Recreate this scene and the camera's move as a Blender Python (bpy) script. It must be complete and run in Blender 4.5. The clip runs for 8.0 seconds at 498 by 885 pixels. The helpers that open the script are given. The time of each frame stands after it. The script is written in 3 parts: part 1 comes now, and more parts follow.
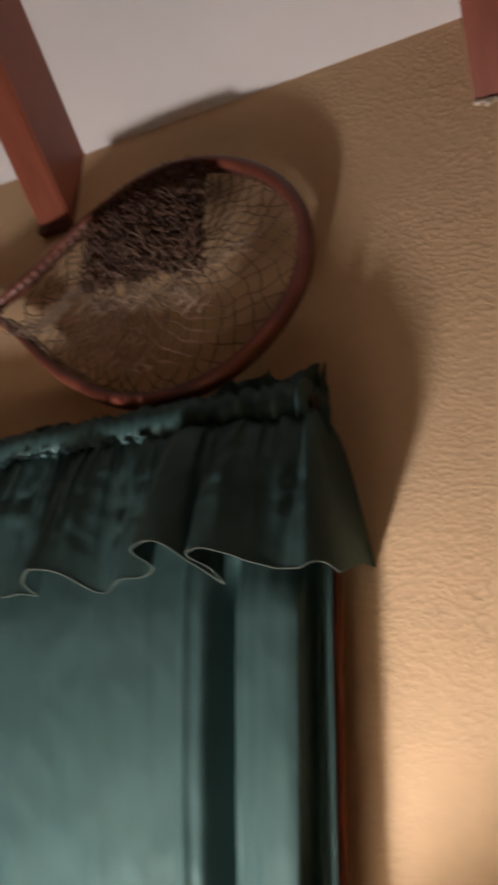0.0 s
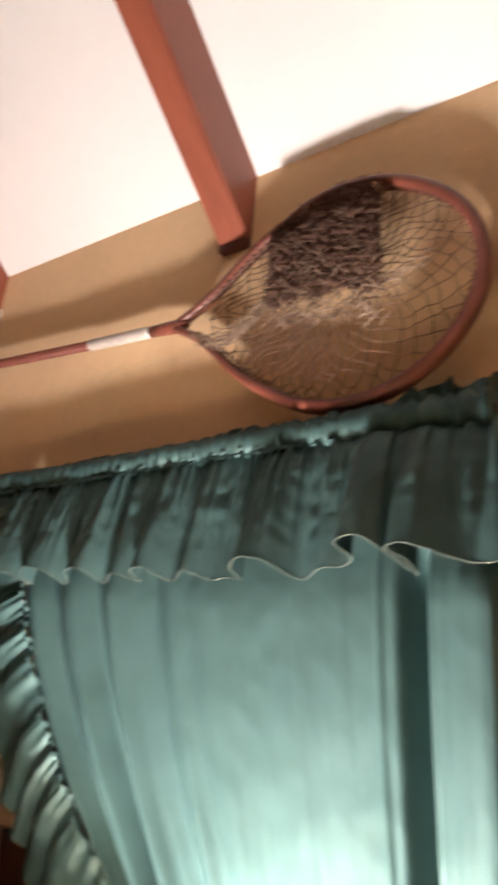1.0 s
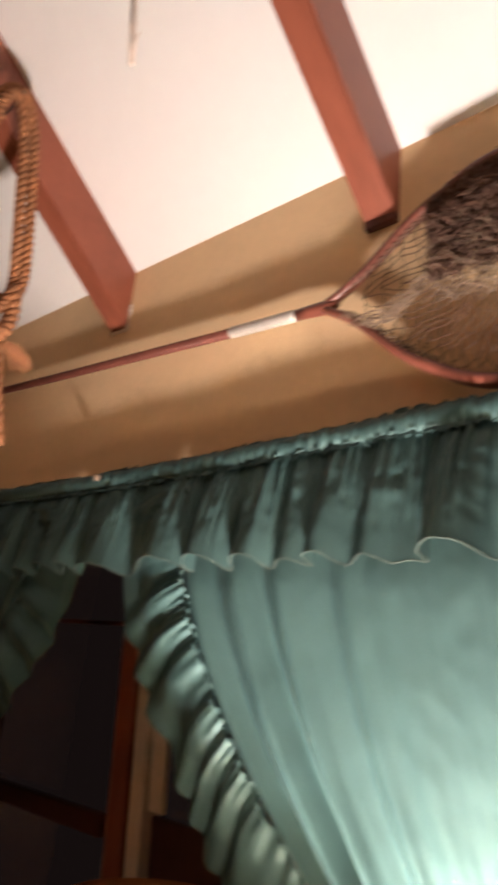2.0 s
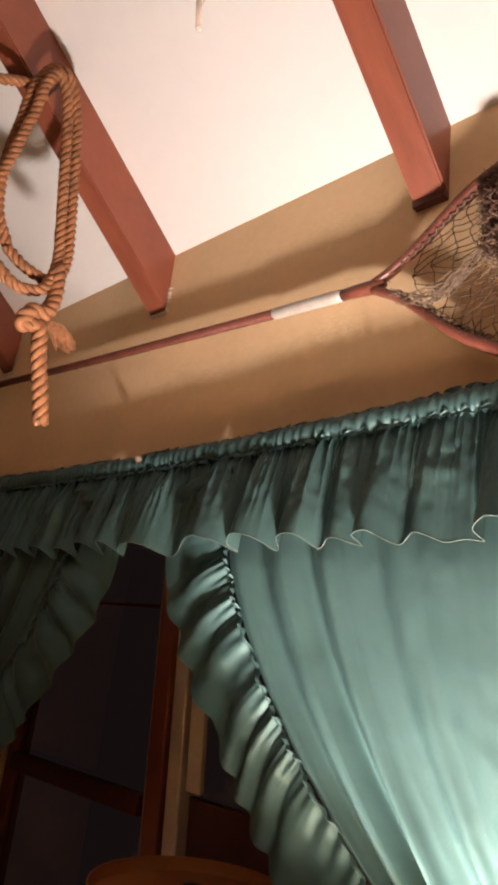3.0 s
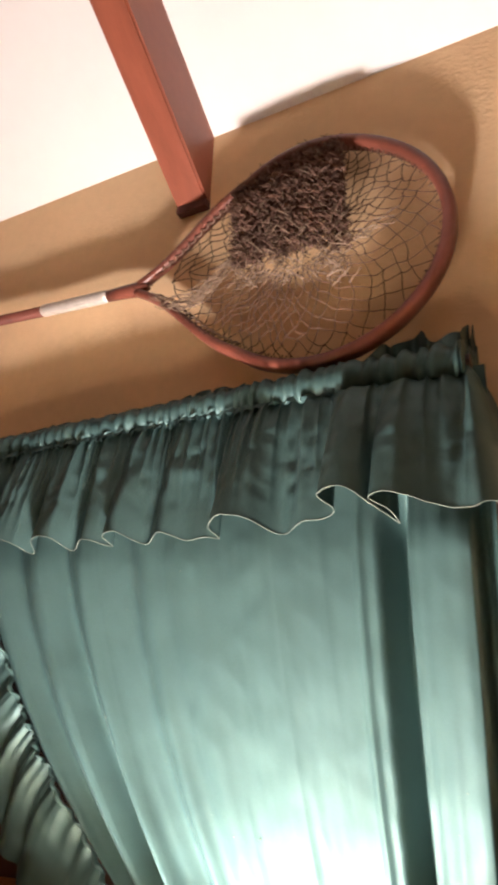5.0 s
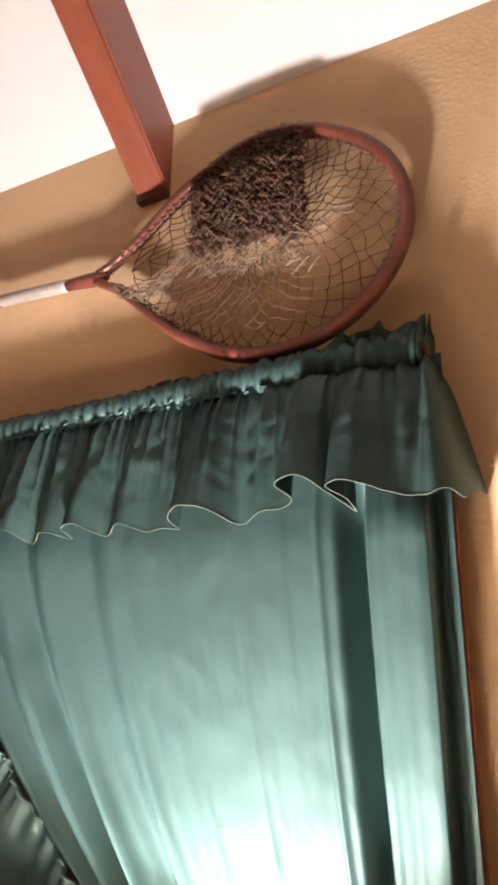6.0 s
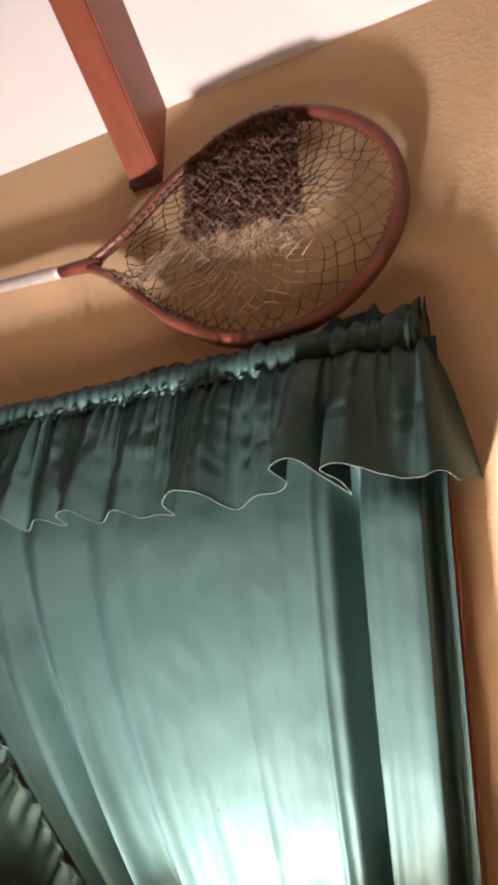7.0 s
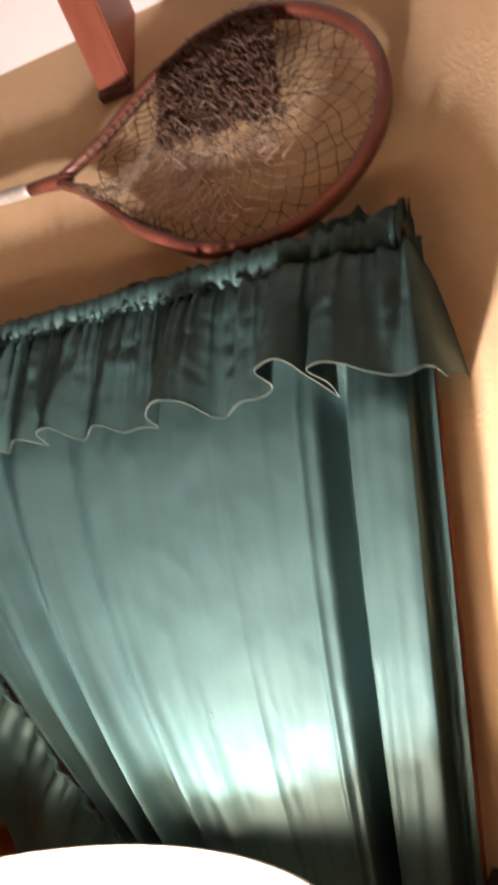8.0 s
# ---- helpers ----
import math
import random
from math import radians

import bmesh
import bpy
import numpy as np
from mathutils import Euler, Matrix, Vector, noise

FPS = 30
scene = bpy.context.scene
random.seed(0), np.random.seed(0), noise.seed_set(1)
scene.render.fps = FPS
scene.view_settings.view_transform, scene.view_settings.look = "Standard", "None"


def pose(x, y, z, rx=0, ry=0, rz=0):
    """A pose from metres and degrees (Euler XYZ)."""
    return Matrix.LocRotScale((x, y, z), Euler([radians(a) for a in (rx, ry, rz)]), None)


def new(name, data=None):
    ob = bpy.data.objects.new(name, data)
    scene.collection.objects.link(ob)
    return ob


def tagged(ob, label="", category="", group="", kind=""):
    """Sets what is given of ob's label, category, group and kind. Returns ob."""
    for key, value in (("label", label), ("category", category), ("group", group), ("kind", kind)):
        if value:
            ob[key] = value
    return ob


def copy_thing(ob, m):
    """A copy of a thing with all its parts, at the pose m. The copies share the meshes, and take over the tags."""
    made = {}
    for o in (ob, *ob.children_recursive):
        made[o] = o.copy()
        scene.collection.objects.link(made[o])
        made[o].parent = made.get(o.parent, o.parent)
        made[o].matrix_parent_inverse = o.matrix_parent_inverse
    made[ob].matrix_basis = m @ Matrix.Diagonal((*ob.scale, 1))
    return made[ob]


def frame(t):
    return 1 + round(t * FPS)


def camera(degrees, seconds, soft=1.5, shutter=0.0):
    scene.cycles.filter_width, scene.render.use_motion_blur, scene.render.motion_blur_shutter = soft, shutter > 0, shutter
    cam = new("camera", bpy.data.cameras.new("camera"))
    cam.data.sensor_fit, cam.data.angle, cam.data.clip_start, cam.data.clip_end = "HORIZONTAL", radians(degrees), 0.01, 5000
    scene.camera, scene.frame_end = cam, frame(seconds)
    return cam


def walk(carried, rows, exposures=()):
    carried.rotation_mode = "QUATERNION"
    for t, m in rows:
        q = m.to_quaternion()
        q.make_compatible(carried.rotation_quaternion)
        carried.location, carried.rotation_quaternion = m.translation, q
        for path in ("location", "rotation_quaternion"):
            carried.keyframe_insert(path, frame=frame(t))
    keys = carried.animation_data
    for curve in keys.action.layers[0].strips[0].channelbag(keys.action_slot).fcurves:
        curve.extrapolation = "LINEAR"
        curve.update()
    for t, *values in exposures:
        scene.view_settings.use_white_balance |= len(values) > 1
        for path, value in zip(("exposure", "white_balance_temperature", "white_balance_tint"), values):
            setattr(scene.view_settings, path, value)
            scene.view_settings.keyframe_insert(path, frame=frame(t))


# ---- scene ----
cam = camera(40.5, 8.0, soft=3.5, shutter=0.8)
# seconds, eye (x, y, z), yaw to the left from +y, pitch up, roll
ROWS = [
    (0, 0.5336, -0.5699, 1.6378, 25.03, 21.04, 1.58),
    (0.5, 0.5371, -0.6126, 1.6430, 31.47, 20.64, 2.50),
    (1, 0.5039, -0.6652, 1.6210, 35.53, 19.68, 5.21),
    (1.5, 0.4453, -0.6864, 1.6088, 38.80, 19.49, 5.30),
    (2, 0.4042, -0.7079, 1.6004, 42.44, 18.83, 5.78),
    (2.2, 0.3911, -0.7102, 1.5917, 44.66, 18.55, 6.94),
    (3.3, 0.3746, -0.7234, 1.5830, 43.65, 17.36, 6.70),
    (3.5, 0.3824, -0.7236, 1.5891, 41.44, 17.30, 6.25),
    (4, 0.4125, -0.7067, 1.5906, 36.44, 18.29, 4.78),
    (4.5, 0.4435, -0.6868, 1.5909, 31.77, 19.08, 2.95),
    (5, 0.4595, -0.6794, 1.5954, 29.34, 18.48, 1.91),
    (6.5, 0.4728, -0.6666, 1.5946, 26.58, 17.59, 0.41),
    (7, 0.4725, -0.6637, 1.5905, 26.76, 16.99, 0.20),
    (7.5, 0.4637, -0.6572, 1.5764, 26.79, 15.04, 0.07),
    (8, 0.4545, -0.6456, 1.5449, 24.81, 13.40, -1.65),
]
EXPOSURE = [(0.0, -1.65, 6000, 12), (0.3, -1.5, 6000, 13), (0.6, -0.85, 6050, 13), (0.9, 0.05, 6150, 13), (1.3, 0.12, 6200, 13), (2.2, 0.07, 6500, 14),
            (4.5, 0.1, 6500, 14), (5.0, 0.12, 6300, 15), (6.5, -0.05, 6150, 16), (7.0, -0.18, 6150, 16), (8.0, -0.24, 6250, 17)]
BASE = 0.12
walk(cam, [(t, pose(x, y, z, 0, 0, yaw) @ pose(0, 0, 0, 90 + pitch) @ pose(0, 0, 0, 0, 0, roll)) for t, x, y, z, yaw, pitch, roll in ROWS],
     [(t, BASE + e, k, m) for t, e, k, m in EXPOSURE])

# ---- light: night outside, one lit table lamp ----
world = bpy.data.worlds.new("night")
world.use_nodes = True
world.node_tree.nodes["Background"].inputs["Color"].default_value = (0.0078, 0.0050, 0.0047, 1)
world.node_tree.nodes["Background"].inputs["Strength"].default_value = 1.0
scene.world = world
LAMP_X, LAMP_Y, RIM_Z, RIM_R, BULB_Z = 0.14, -0.275, 1.340, 0.190, 1.165
bulb_data = bpy.data.lights.new("bulb_light", "POINT")
bulb_data.energy, bulb_data.shadow_soft_size, bulb_data.color = 78.0, 0.036, (1.0, 0.875, 0.79)
bulb_light = new("bulb_light", bulb_data)
bulb_light.location = (LAMP_X, LAMP_Y, BULB_Z)

# ---- materials ----
def material(name, color, rough=0.6, metal=0.0, spec=0.4, vary=0.12, scale=6.0, fine=90.0, bump=0.15, depth=0.003,
             sheen=0.0, stretch=(1, 1, 1), transl=0.0, random_each=0.0, aniso=0.0, stain=None):
    """A procedural surface: two scales of colour noise and a fine relief."""
    m = bpy.data.materials.new(name)
    m.use_nodes = True
    t = m.node_tree
    b = t.nodes["Principled BSDF"]
    link = t.links.new
    co = t.nodes.new("ShaderNodeTexCoord")
    mp = t.nodes.new("ShaderNodeMapping")
    mp.inputs["Scale"].default_value = stretch
    link(co.outputs["Object"], mp.inputs["Vector"])
    big, small = t.nodes.new("ShaderNodeTexNoise"), t.nodes.new("ShaderNodeTexNoise")
    big.inputs["Scale"].default_value, big.inputs["Detail"].default_value = scale, 4
    small.inputs["Scale"].default_value, small.inputs["Detail"].default_value = fine, 5
    link(mp.outputs[0], big.inputs["Vector"]), link(mp.outputs[0], small.inputs["Vector"])
    mix = t.nodes.new("ShaderNodeMix")
    mix.data_type = "RGBA"
    lo = tuple(c * (1 - vary) for c in color)
    hi = tuple(min(1, c * (1 + vary)) for c in color)
    if stain:
        lo = stain
    mix.inputs[6].default_value, mix.inputs[7].default_value = (*lo, 1), (*hi, 1)
    ramp = t.nodes.new("ShaderNodeMapRange")
    ramp.inputs[1].default_value, ramp.inputs[2].default_value = 0.3, 0.62
    link(big.outputs["Fac"], ramp.inputs[0]), link(ramp.outputs[0], mix.inputs[0])
    mul = t.nodes.new("ShaderNodeMix")
    mul.data_type, mul.blend_type = "RGBA", "MULTIPLY"
    mul.inputs[0].default_value = 1
    r2 = t.nodes.new("ShaderNodeMapRange")
    r2.inputs[3].default_value, r2.inputs[4].default_value = 1 - vary, 1 + vary * 0.5
    link(small.outputs["Fac"], r2.inputs[0]), link(mix.outputs[2], mul.inputs[6]), link(r2.outputs[0], mul.inputs[7])
    last = mul.outputs[2]
    link(last, b.inputs["Base Color"])
    rr = t.nodes.new("ShaderNodeMapRange")
    rr.inputs[3].default_value, rr.inputs[4].default_value = rough * 0.85, min(1, rough * 1.15)
    link(big.outputs["Fac"], rr.inputs[0]), link(rr.outputs[0], b.inputs["Roughness"])
    b.inputs["Metallic"].default_value = metal
    b.inputs["Specular IOR Level"].default_value = spec
    b.inputs["Anisotropic"].default_value = aniso
    if sheen:
        b.inputs["Sheen Weight"].default_value, b.inputs["Sheen Roughness"].default_value = sheen, 0.35
        b.inputs["Sheen Tint"].default_value = (*[min(1, c * 3 + 0.15) for c in color], 1)
    bp = t.nodes.new("ShaderNodeBump")
    bp.inputs["Strength"].default_value, bp.inputs["Distance"].default_value = bump, depth
    link(small.outputs["Fac"], bp.inputs["Height"]), link(bp.outputs[0], b.inputs["Normal"])
    if transl:
        tr, ms = t.nodes.new("ShaderNodeBsdfTranslucent"), t.nodes.new("ShaderNodeMixShader")
        link(last, tr.inputs["Color"])
        ms.inputs[0].default_value = transl
        link(b.outputs[0], ms.inputs[1]), link(tr.outputs[0], ms.inputs[2])
        link(ms.outputs[0], t.nodes["Material Output"].inputs["Surface"])
    return m


def glow(name, color, strength):
    m = bpy.data.materials.new(name)
    m.use_nodes = True
    b = m.node_tree.nodes["Principled BSDF"]
    b.inputs["Base Color"].default_value = (*color, 1)
    b.inputs["Emission Color"].default_value, b.inputs["Emission Strength"].default_value = (*color, 1), strength
    return m


def plaster(name, color):
    """Hand-trowelled plaster: short sweeping ridges over broad swells."""
    m = material(name, color, rough=0.85, spec=0.2, vary=0.10, scale=2.2, fine=60, bump=0.25, depth=0.002)
    t = m.node_tree
    link = t.links.new
    b = t.nodes["Principled BSDF"]
    old = b.inputs["Normal"].links[0].from_node
    co = t.nodes.new("ShaderNodeTexCoord")
    warp = t.nodes.new("ShaderNodeTexNoise")
    warp.inputs["Scale"].default_value, warp.inputs["Detail"].default_value = 4.0, 2
    link(co.outputs["Object"], warp.inputs["Vector"])
    mp = t.nodes.new("ShaderNodeMapping")
    mp.inputs["Rotation"].default_value, mp.inputs["Scale"].default_value = (0, radians(38), 0), (0.75, 1, 1.3)
    add = t.nodes.new("ShaderNodeVectorMath")
    add.operation = "MULTIPLY_ADD"
    add.inputs[1].default_value = (0.12, 0.12, 0.12)
    link(warp.outputs["Color"], add.inputs[0]), link(co.outputs["Object"], add.inputs[2])
    link(add.outputs[0], mp.inputs["Vector"])
    ridge = t.nodes.new("ShaderNodeTexNoise")
    ridge.inputs["Scale"].default_value, ridge.inputs["Detail"].default_value, ridge.inputs["Roughness"].default_value = 165, 4, 0.62
    link(mp.outputs[0], ridge.inputs["Vector"])
    cut = t.nodes.new("ShaderNodeMapRange")
    cut.inputs[1].default_value, cut.inputs[2].default_value = 0.45, 0.72
    link(ridge.outputs["Fac"], cut.inputs[0])
    zone = t.nodes.new("ShaderNodeTexNoise")
    zone.inputs["Scale"].default_value, zone.inputs["Detail"].default_value = 5.0, 3
    link(co.outputs["Object"], zone.inputs["Vector"])
    zr = t.nodes.new("ShaderNodeMapRange")
    zr.inputs[1].default_value, zr.inputs[2].default_value = 0.38, 0.6
    link(zone.outputs["Fac"], zr.inputs[0])
    pr = t.nodes.new("ShaderNodeMath")
    pr.operation = "MULTIPLY"
    sep = t.nodes.new("ShaderNodeSeparateXYZ")
    link(co.outputs["Object"], sep.inputs[0])
    rough_side = t.nodes.new("ShaderNodeMapRange")
    rough_side.inputs[1].default_value, rough_side.inputs[2].default_value, rough_side.inputs[3].default_value = 0.15, 0.5, 0.22
    link(sep.outputs["X"], rough_side.inputs[0])
    pr0 = t.nodes.new("ShaderNodeMath")
    pr0.operation = "MULTIPLY"
    link(zr.outputs[0], pr0.inputs[0]), link(rough_side.outputs[0], pr0.inputs[1])
    link(cut.outputs[0], pr.inputs[0]), link(pr0.outputs[0], pr.inputs[1])
    bp = t.nodes.new("ShaderNodeBump")
    bp.inputs["Strength"].default_value, bp.inputs["Distance"].default_value = 0.26, 0.003
    link(pr.outputs[0], bp.inputs["Height"]), link(old.outputs[0], bp.inputs["Normal"])
    link(bp.outputs[0], b.inputs["Normal"])
    return m


M_WALL = plaster("ochre_plaster", (0.75, 0.54, 0.315))
M_CEIL = material("white_plaster", (0.785, 0.775, 0.75), rough=0.9, spec=0.15, vary=0.03, scale=2.5, fine=35, bump=0.2, depth=0.002)
M_RED = material("red_brown_paint", (0.25, 0.073, 0.040), rough=0.42, spec=0.4, vary=0.14, scale=7, fine=70, bump=0.12, depth=0.002, stretch=(6, 1, 1))
M_POLE = material("red_stained_wood", (0.14, 0.042, 0.028), rough=0.6, spec=0.25, vary=0.2, scale=20, fine=140, bump=0.1, depth=0.001)
M_HOOP = material("varnished_hoop_wood", (0.165, 0.050, 0.032), rough=0.36, spec=0.5, vary=0.25, scale=16, fine=120, bump=0.2, depth=0.001)
M_FERRULE = material("aluminium", (0.56, 0.51, 0.45), rough=0.5, metal=0.25, vary=0.12, scale=40, fine=200, bump=0.15, depth=0.0005)
M_CURTAIN = material("teal_satin", (0.046, 0.091, 0.088), rough=0.47, metal=0.26, spec=0.36, vary=0.10, scale=9, fine=420, bump=0.06, depth=0.0006)


def creased(m, scale, strength, depth):
    """Adds the sharp little creases of handled satin to a fabric."""
    t = m.node_tree
    b = t.nodes["Principled BSDF"]
    old = b.inputs["Normal"].links[0].from_node
    co, nz, bp = t.nodes.new("ShaderNodeTexCoord"), t.nodes.new("ShaderNodeTexNoise"), t.nodes.new("ShaderNodeBump")
    mp = t.nodes.new("ShaderNodeMapping")
    mp.inputs["Rotation"].default_value, mp.inputs["Scale"].default_value = (0, radians(25), 0), (1.3, 1, 0.75)
    nz.noise_type = "RIDGED_MULTIFRACTAL"
    nz.inputs["Scale"].default_value, nz.inputs["Detail"].default_value, nz.inputs["Roughness"].default_value = scale, 3, 0.45
    t.links.new(co.outputs["Object"], mp.inputs["Vector"])
    t.links.new(mp.outputs[0], nz.inputs["Vector"])
    t.links.new(nz.outputs["Fac"], bp.inputs["Height"])
    bp.inputs["Strength"].default_value, bp.inputs["Distance"].default_value = strength, depth
    t.links.new(old.outputs[0], bp.inputs["Normal"])
    t.links.new(bp.outputs[0], b.inputs["Normal"])
    return m


creased(M_CURTAIN, 17.0, 0.75, 0.0036)
creased(M_CURTAIN, 48.0, 0.45, 0.0012)
M_CURTAIN.node_tree.nodes["Principled BSDF"].inputs["Specular Tint"].default_value = (0.80, 0.92, 0.90, 1)
M_EDGE = material("pale_overlock_thread", (0.115, 0.145, 0.12), rough=0.8, vary=0.2, scale=80, fine=500, bump=0.5, depth=0.0005)
M_NET = material("brown_net_twine", (0.165, 0.092, 0.064), rough=0.8, vary=0.3, scale=50, fine=400, bump=0.3, depth=0.0005)
M_NETD = material("dark_mesh_twine", (0.105, 0.058, 0.038), rough=0.85, spec=0.2, vary=0.3, scale=50, fine=400, bump=0.3, depth=0.0005)
M_NETP = material("pale_net_twine", (0.25, 0.175, 0.12), rough=0.8, vary=0.3, scale=50, fine=400, bump=0.3, depth=0.0005)
M_ROPE = material("orange_hemp", (0.29, 0.120, 0.050), rough=0.8, vary=0.25, scale=60, fine=350, bump=0.5, depth=0.001)
M_SHADE = material("cream_lampshade_fabric", (0.78, 0.69, 0.58), rough=0.9, spec=0.1, vary=0.04, scale=30, fine=600, bump=0.2, depth=0.0005, transl=0.10)
M_ORANGE = material("orange_lampshade_fabric", (0.62, 0.23, 0.07), rough=0.85, spec=0.15, vary=0.08, scale=12, fine=500, bump=0.2, depth=0.0005, transl=0.35)
M_BRASS = material("dark_brass", (0.30, 0.20, 0.09), rough=0.35, metal=1.0, vary=0.2)
M_DARK = material("dark_stained_wood", (0.035, 0.018, 0.012), rough=0.5, vary=0.25, scale=10, fine=90)
M_FLOOR = material("floor_boards", (0.16, 0.085, 0.045), rough=0.5, vary=0.25, scale=5, fine=60, stretch=(1, 8, 1))
# the frame's red darkened, so the dimness of the deep reveal is in the colour
M_DIMRED = material("shaded_red_paint", (0.085, 0.026, 0.018), rough=0.6, vary=0.2, scale=9, fine=80)
M_CREAM = material("cream_paint", (0.74, 0.60, 0.44), rough=0.55, vary=0.08, scale=10, fine=80)
# dark brown that stands in for the shade where a rafter meets the wall
M_SHADOWGAP = material("shadow_gap_brown", (0.085, 0.028, 0.02), rough=0.9, vary=0.3, scale=40)
M_WHITE = material("raw_chipped_plaster", (0.62, 0.53, 0.42), rough=0.95, vary=0.1, scale=60, fine=200, bump=0.6, depth=0.002)
M_BULB = glow("bulb_glass", (1.0, 0.85, 0.65), 25.0)
M_GLASS = bpy.data.materials.new("window_glass")
M_GLASS.use_nodes = True
_b = M_GLASS.node_tree.nodes["Principled BSDF"]
_b.inputs["Roughness"].default_value, _b.inputs["Transmission Weight"].default_value, _b.inputs["IOR"].default_value = 0.01, 1.0, 1.45


# ---- mesh helpers ----
def mesh(name, bm, mat, smooth=False):
    me = bpy.data.meshes.new(name)
    bm.normal_update()
    bm.to_mesh(me)
    bm.free()
    me.materials.append(mat)
    if smooth:
        for p in me.polygons:
            p.use_smooth = True
    return me


def part(name, bm, mat, parent=None, label="", smooth=False):
    ob = new(name, mesh(name, bm, mat, smooth))
    if parent is not None:
        ob.parent = parent
    if label:
        ob["label"] = label
    return ob


def thing(name, label, category, group="", kind="", at=(0, 0, 0)):
    ob = new(name)
    ob.location = at
    ob.empty_display_size = 0.05
    return tagged(ob, label, category, group, kind)


def box(x0, x1, y0, y1, z0, z1, bevel=0.0, bm=None):
    bm = bm or bmesh.new()
    r = bmesh.ops.create_cube(bm, size=1)
    bmesh.ops.scale(bm, vec=(x1 - x0, y1 - y0, z1 - z0), verts=r["verts"])
    bmesh.ops.translate(bm, vec=((x0 + x1) / 2, (y0 + y1) / 2, (z0 + z1) / 2), verts=r["verts"])
    if bevel:
        es = list({e for v in r["verts"] for e in v.link_edges})
        bmesh.ops.bevel(bm, geom=es, offset=bevel, segments=2, affect="EDGES", profile=0.6)
    return bm


def tube(points, radius, sides=8, bm=None, closed=False, flat=1.0, caps=True, square=1.0):
    """A bar along points; radius a number or one for each point; flat stretches it along y; square below 1 flattens its sides."""
    bm = bm or bmesh.new()
    pts = [Vector(p) for p in points]
    n = len(pts)
    rings = []
    side = None
    for i, p in enumerate(pts):
        a, b = (pts[i - 1], pts[(i + 1) % n]) if closed else (pts[max(0, i - 1)], pts[min(n - 1, i + 1)])
        d = (b - a)
        d = d.normalized() if d.length > 1e-9 else Vector((0, 0, 1))
        if side is None:
            side = d.cross(Vector((0, 1, 0)) if abs(d.y) < 0.9 else Vector((1, 0, 0))).normalized()
        side = (side - d * side.dot(d)).normalized()
        up = d.cross(side)
        r = radius[i] if isinstance(radius, (list, tuple)) else radius
        ring = []
        for k in range(sides):
            c, w = math.cos(2 * math.pi * (k + 0.5) / sides), math.sin(2 * math.pi * (k + 0.5) / sides)
            c, w = math.copysign(abs(c) ** square, c), math.copysign(abs(w) ** square, w)
            ring.append(bm.verts.new(p + r * (c * side + flat * w * up)))
        rings.append(ring)
    for i in range(n if closed else n - 1):
        A, B = rings[i], rings[(i + 1) % n]
        for k in range(sides):
            bm.faces.new((A[k], A[(k + 1) % sides], B[(k + 1) % sides], B[k]))
    if not closed and caps:
        bm.faces.new(rings[0][::-1])
        bm.faces.new(rings[-1])
    return bm


def lathe(profile, x, y, sides=40, bm=None, closed=True):
    bm = bm or bmesh.new()
    rings = [[bm.verts.new((x + r * math.cos(2 * math.pi * k / sides), y + r * math.sin(2 * math.pi * k / sides), z)) for k in range(sides)] for r, z in profile]
    for A, B in zip(rings, rings[1:]):
        for k in range(sides):
            bm.faces.new((A[k], A[(k + 1) % sides], B[(k + 1) % sides], B[k]))
    if closed:
        bm.faces.new(rings[0][::-1]), bm.faces.new(rings[-1])
    return bm


def sheet(nu, nv, place):
    """A grid of quads; place(u, v) for u, v in 0..1."""
    verts = [place(i / nu, j / nv) for j in range(nv + 1) for i in range(nu + 1)]
    faces = [(j * (nu + 1) + i, j * (nu + 1) + i + 1, (j + 1) * (nu + 1) + i + 1, (j + 1) * (nu + 1) + i) for j in range(nv) for i in range(nu)]
    me = bpy.data.meshes.new("sheet")
    me.from_pydata(verts, [], faces)
    bm = bmesh.new()
    bm.from_mesh(me)
    bpy.data.meshes.remove(me)
    return bm


def smooth01(x):
    x = max(0.0, min(1.0, x))
    return x * x * (3 - 2 * x)


def spline(points, n):
    """Catmull-Rom through points, n steps a span."""
    P = [Vector(p) for p in points]
    P = [2 * P[0] - P[1]] + P + [2 * P[-1] - P[-2]]
    out = []
    for i in range(1, len(P) - 2):
        for k in range(n):
            t = k / n
            a, b, c, d = P[i - 1], P[i], P[i + 1], P[i + 2]
            out.append(0.5 * (2 * b + (c - a) * t + (2 * a - 5 * b + 4 * c - d) * t * t + (3 * b - a - 3 * c + d) * t ** 3))
    out.append(P[-2])
    return out


# ---- the room ----
CEIL, SLOPE = 2.35, 0.76
X0, X1, Y0 = -2.3, 1.5, -2.7
RIDGE_Y = -1.35
WT = 0.30
OPEN_X0, OPEN_X1, OPEN_Z0, OPEN_Z1 = -1.30, 0.325, 0.92, 1.87


def wall_window():
    bm = box(X0, OPEN_X0, 0, WT, 0, CEIL)
    box(OPEN_X1, X1, 0, WT, 0, CEIL, bm=bm)
    box(OPEN_X0, OPEN_X1, 0, WT, 0, OPEN_Z0, bm=bm)
    box(OPEN_X0, OPEN_X1, 0, WT, OPEN_Z1, CEIL, bm=bm)
    bmesh.ops.remove_doubles(bm, verts=bm.verts, dist=1e-5)
    return tagged(part("wall_north", bm, M_WALL), "ochre hand-trowelled plaster wall with a deep window opening", "wall", kind="structure")


wall_window()
tagged(part("floor", box(X0 - 0.2, X1 + 0.2, Y0 - 0.2, WT, -0.15, 0), M_FLOOR), "brown wooden floor of the room", "floor", kind="structure")


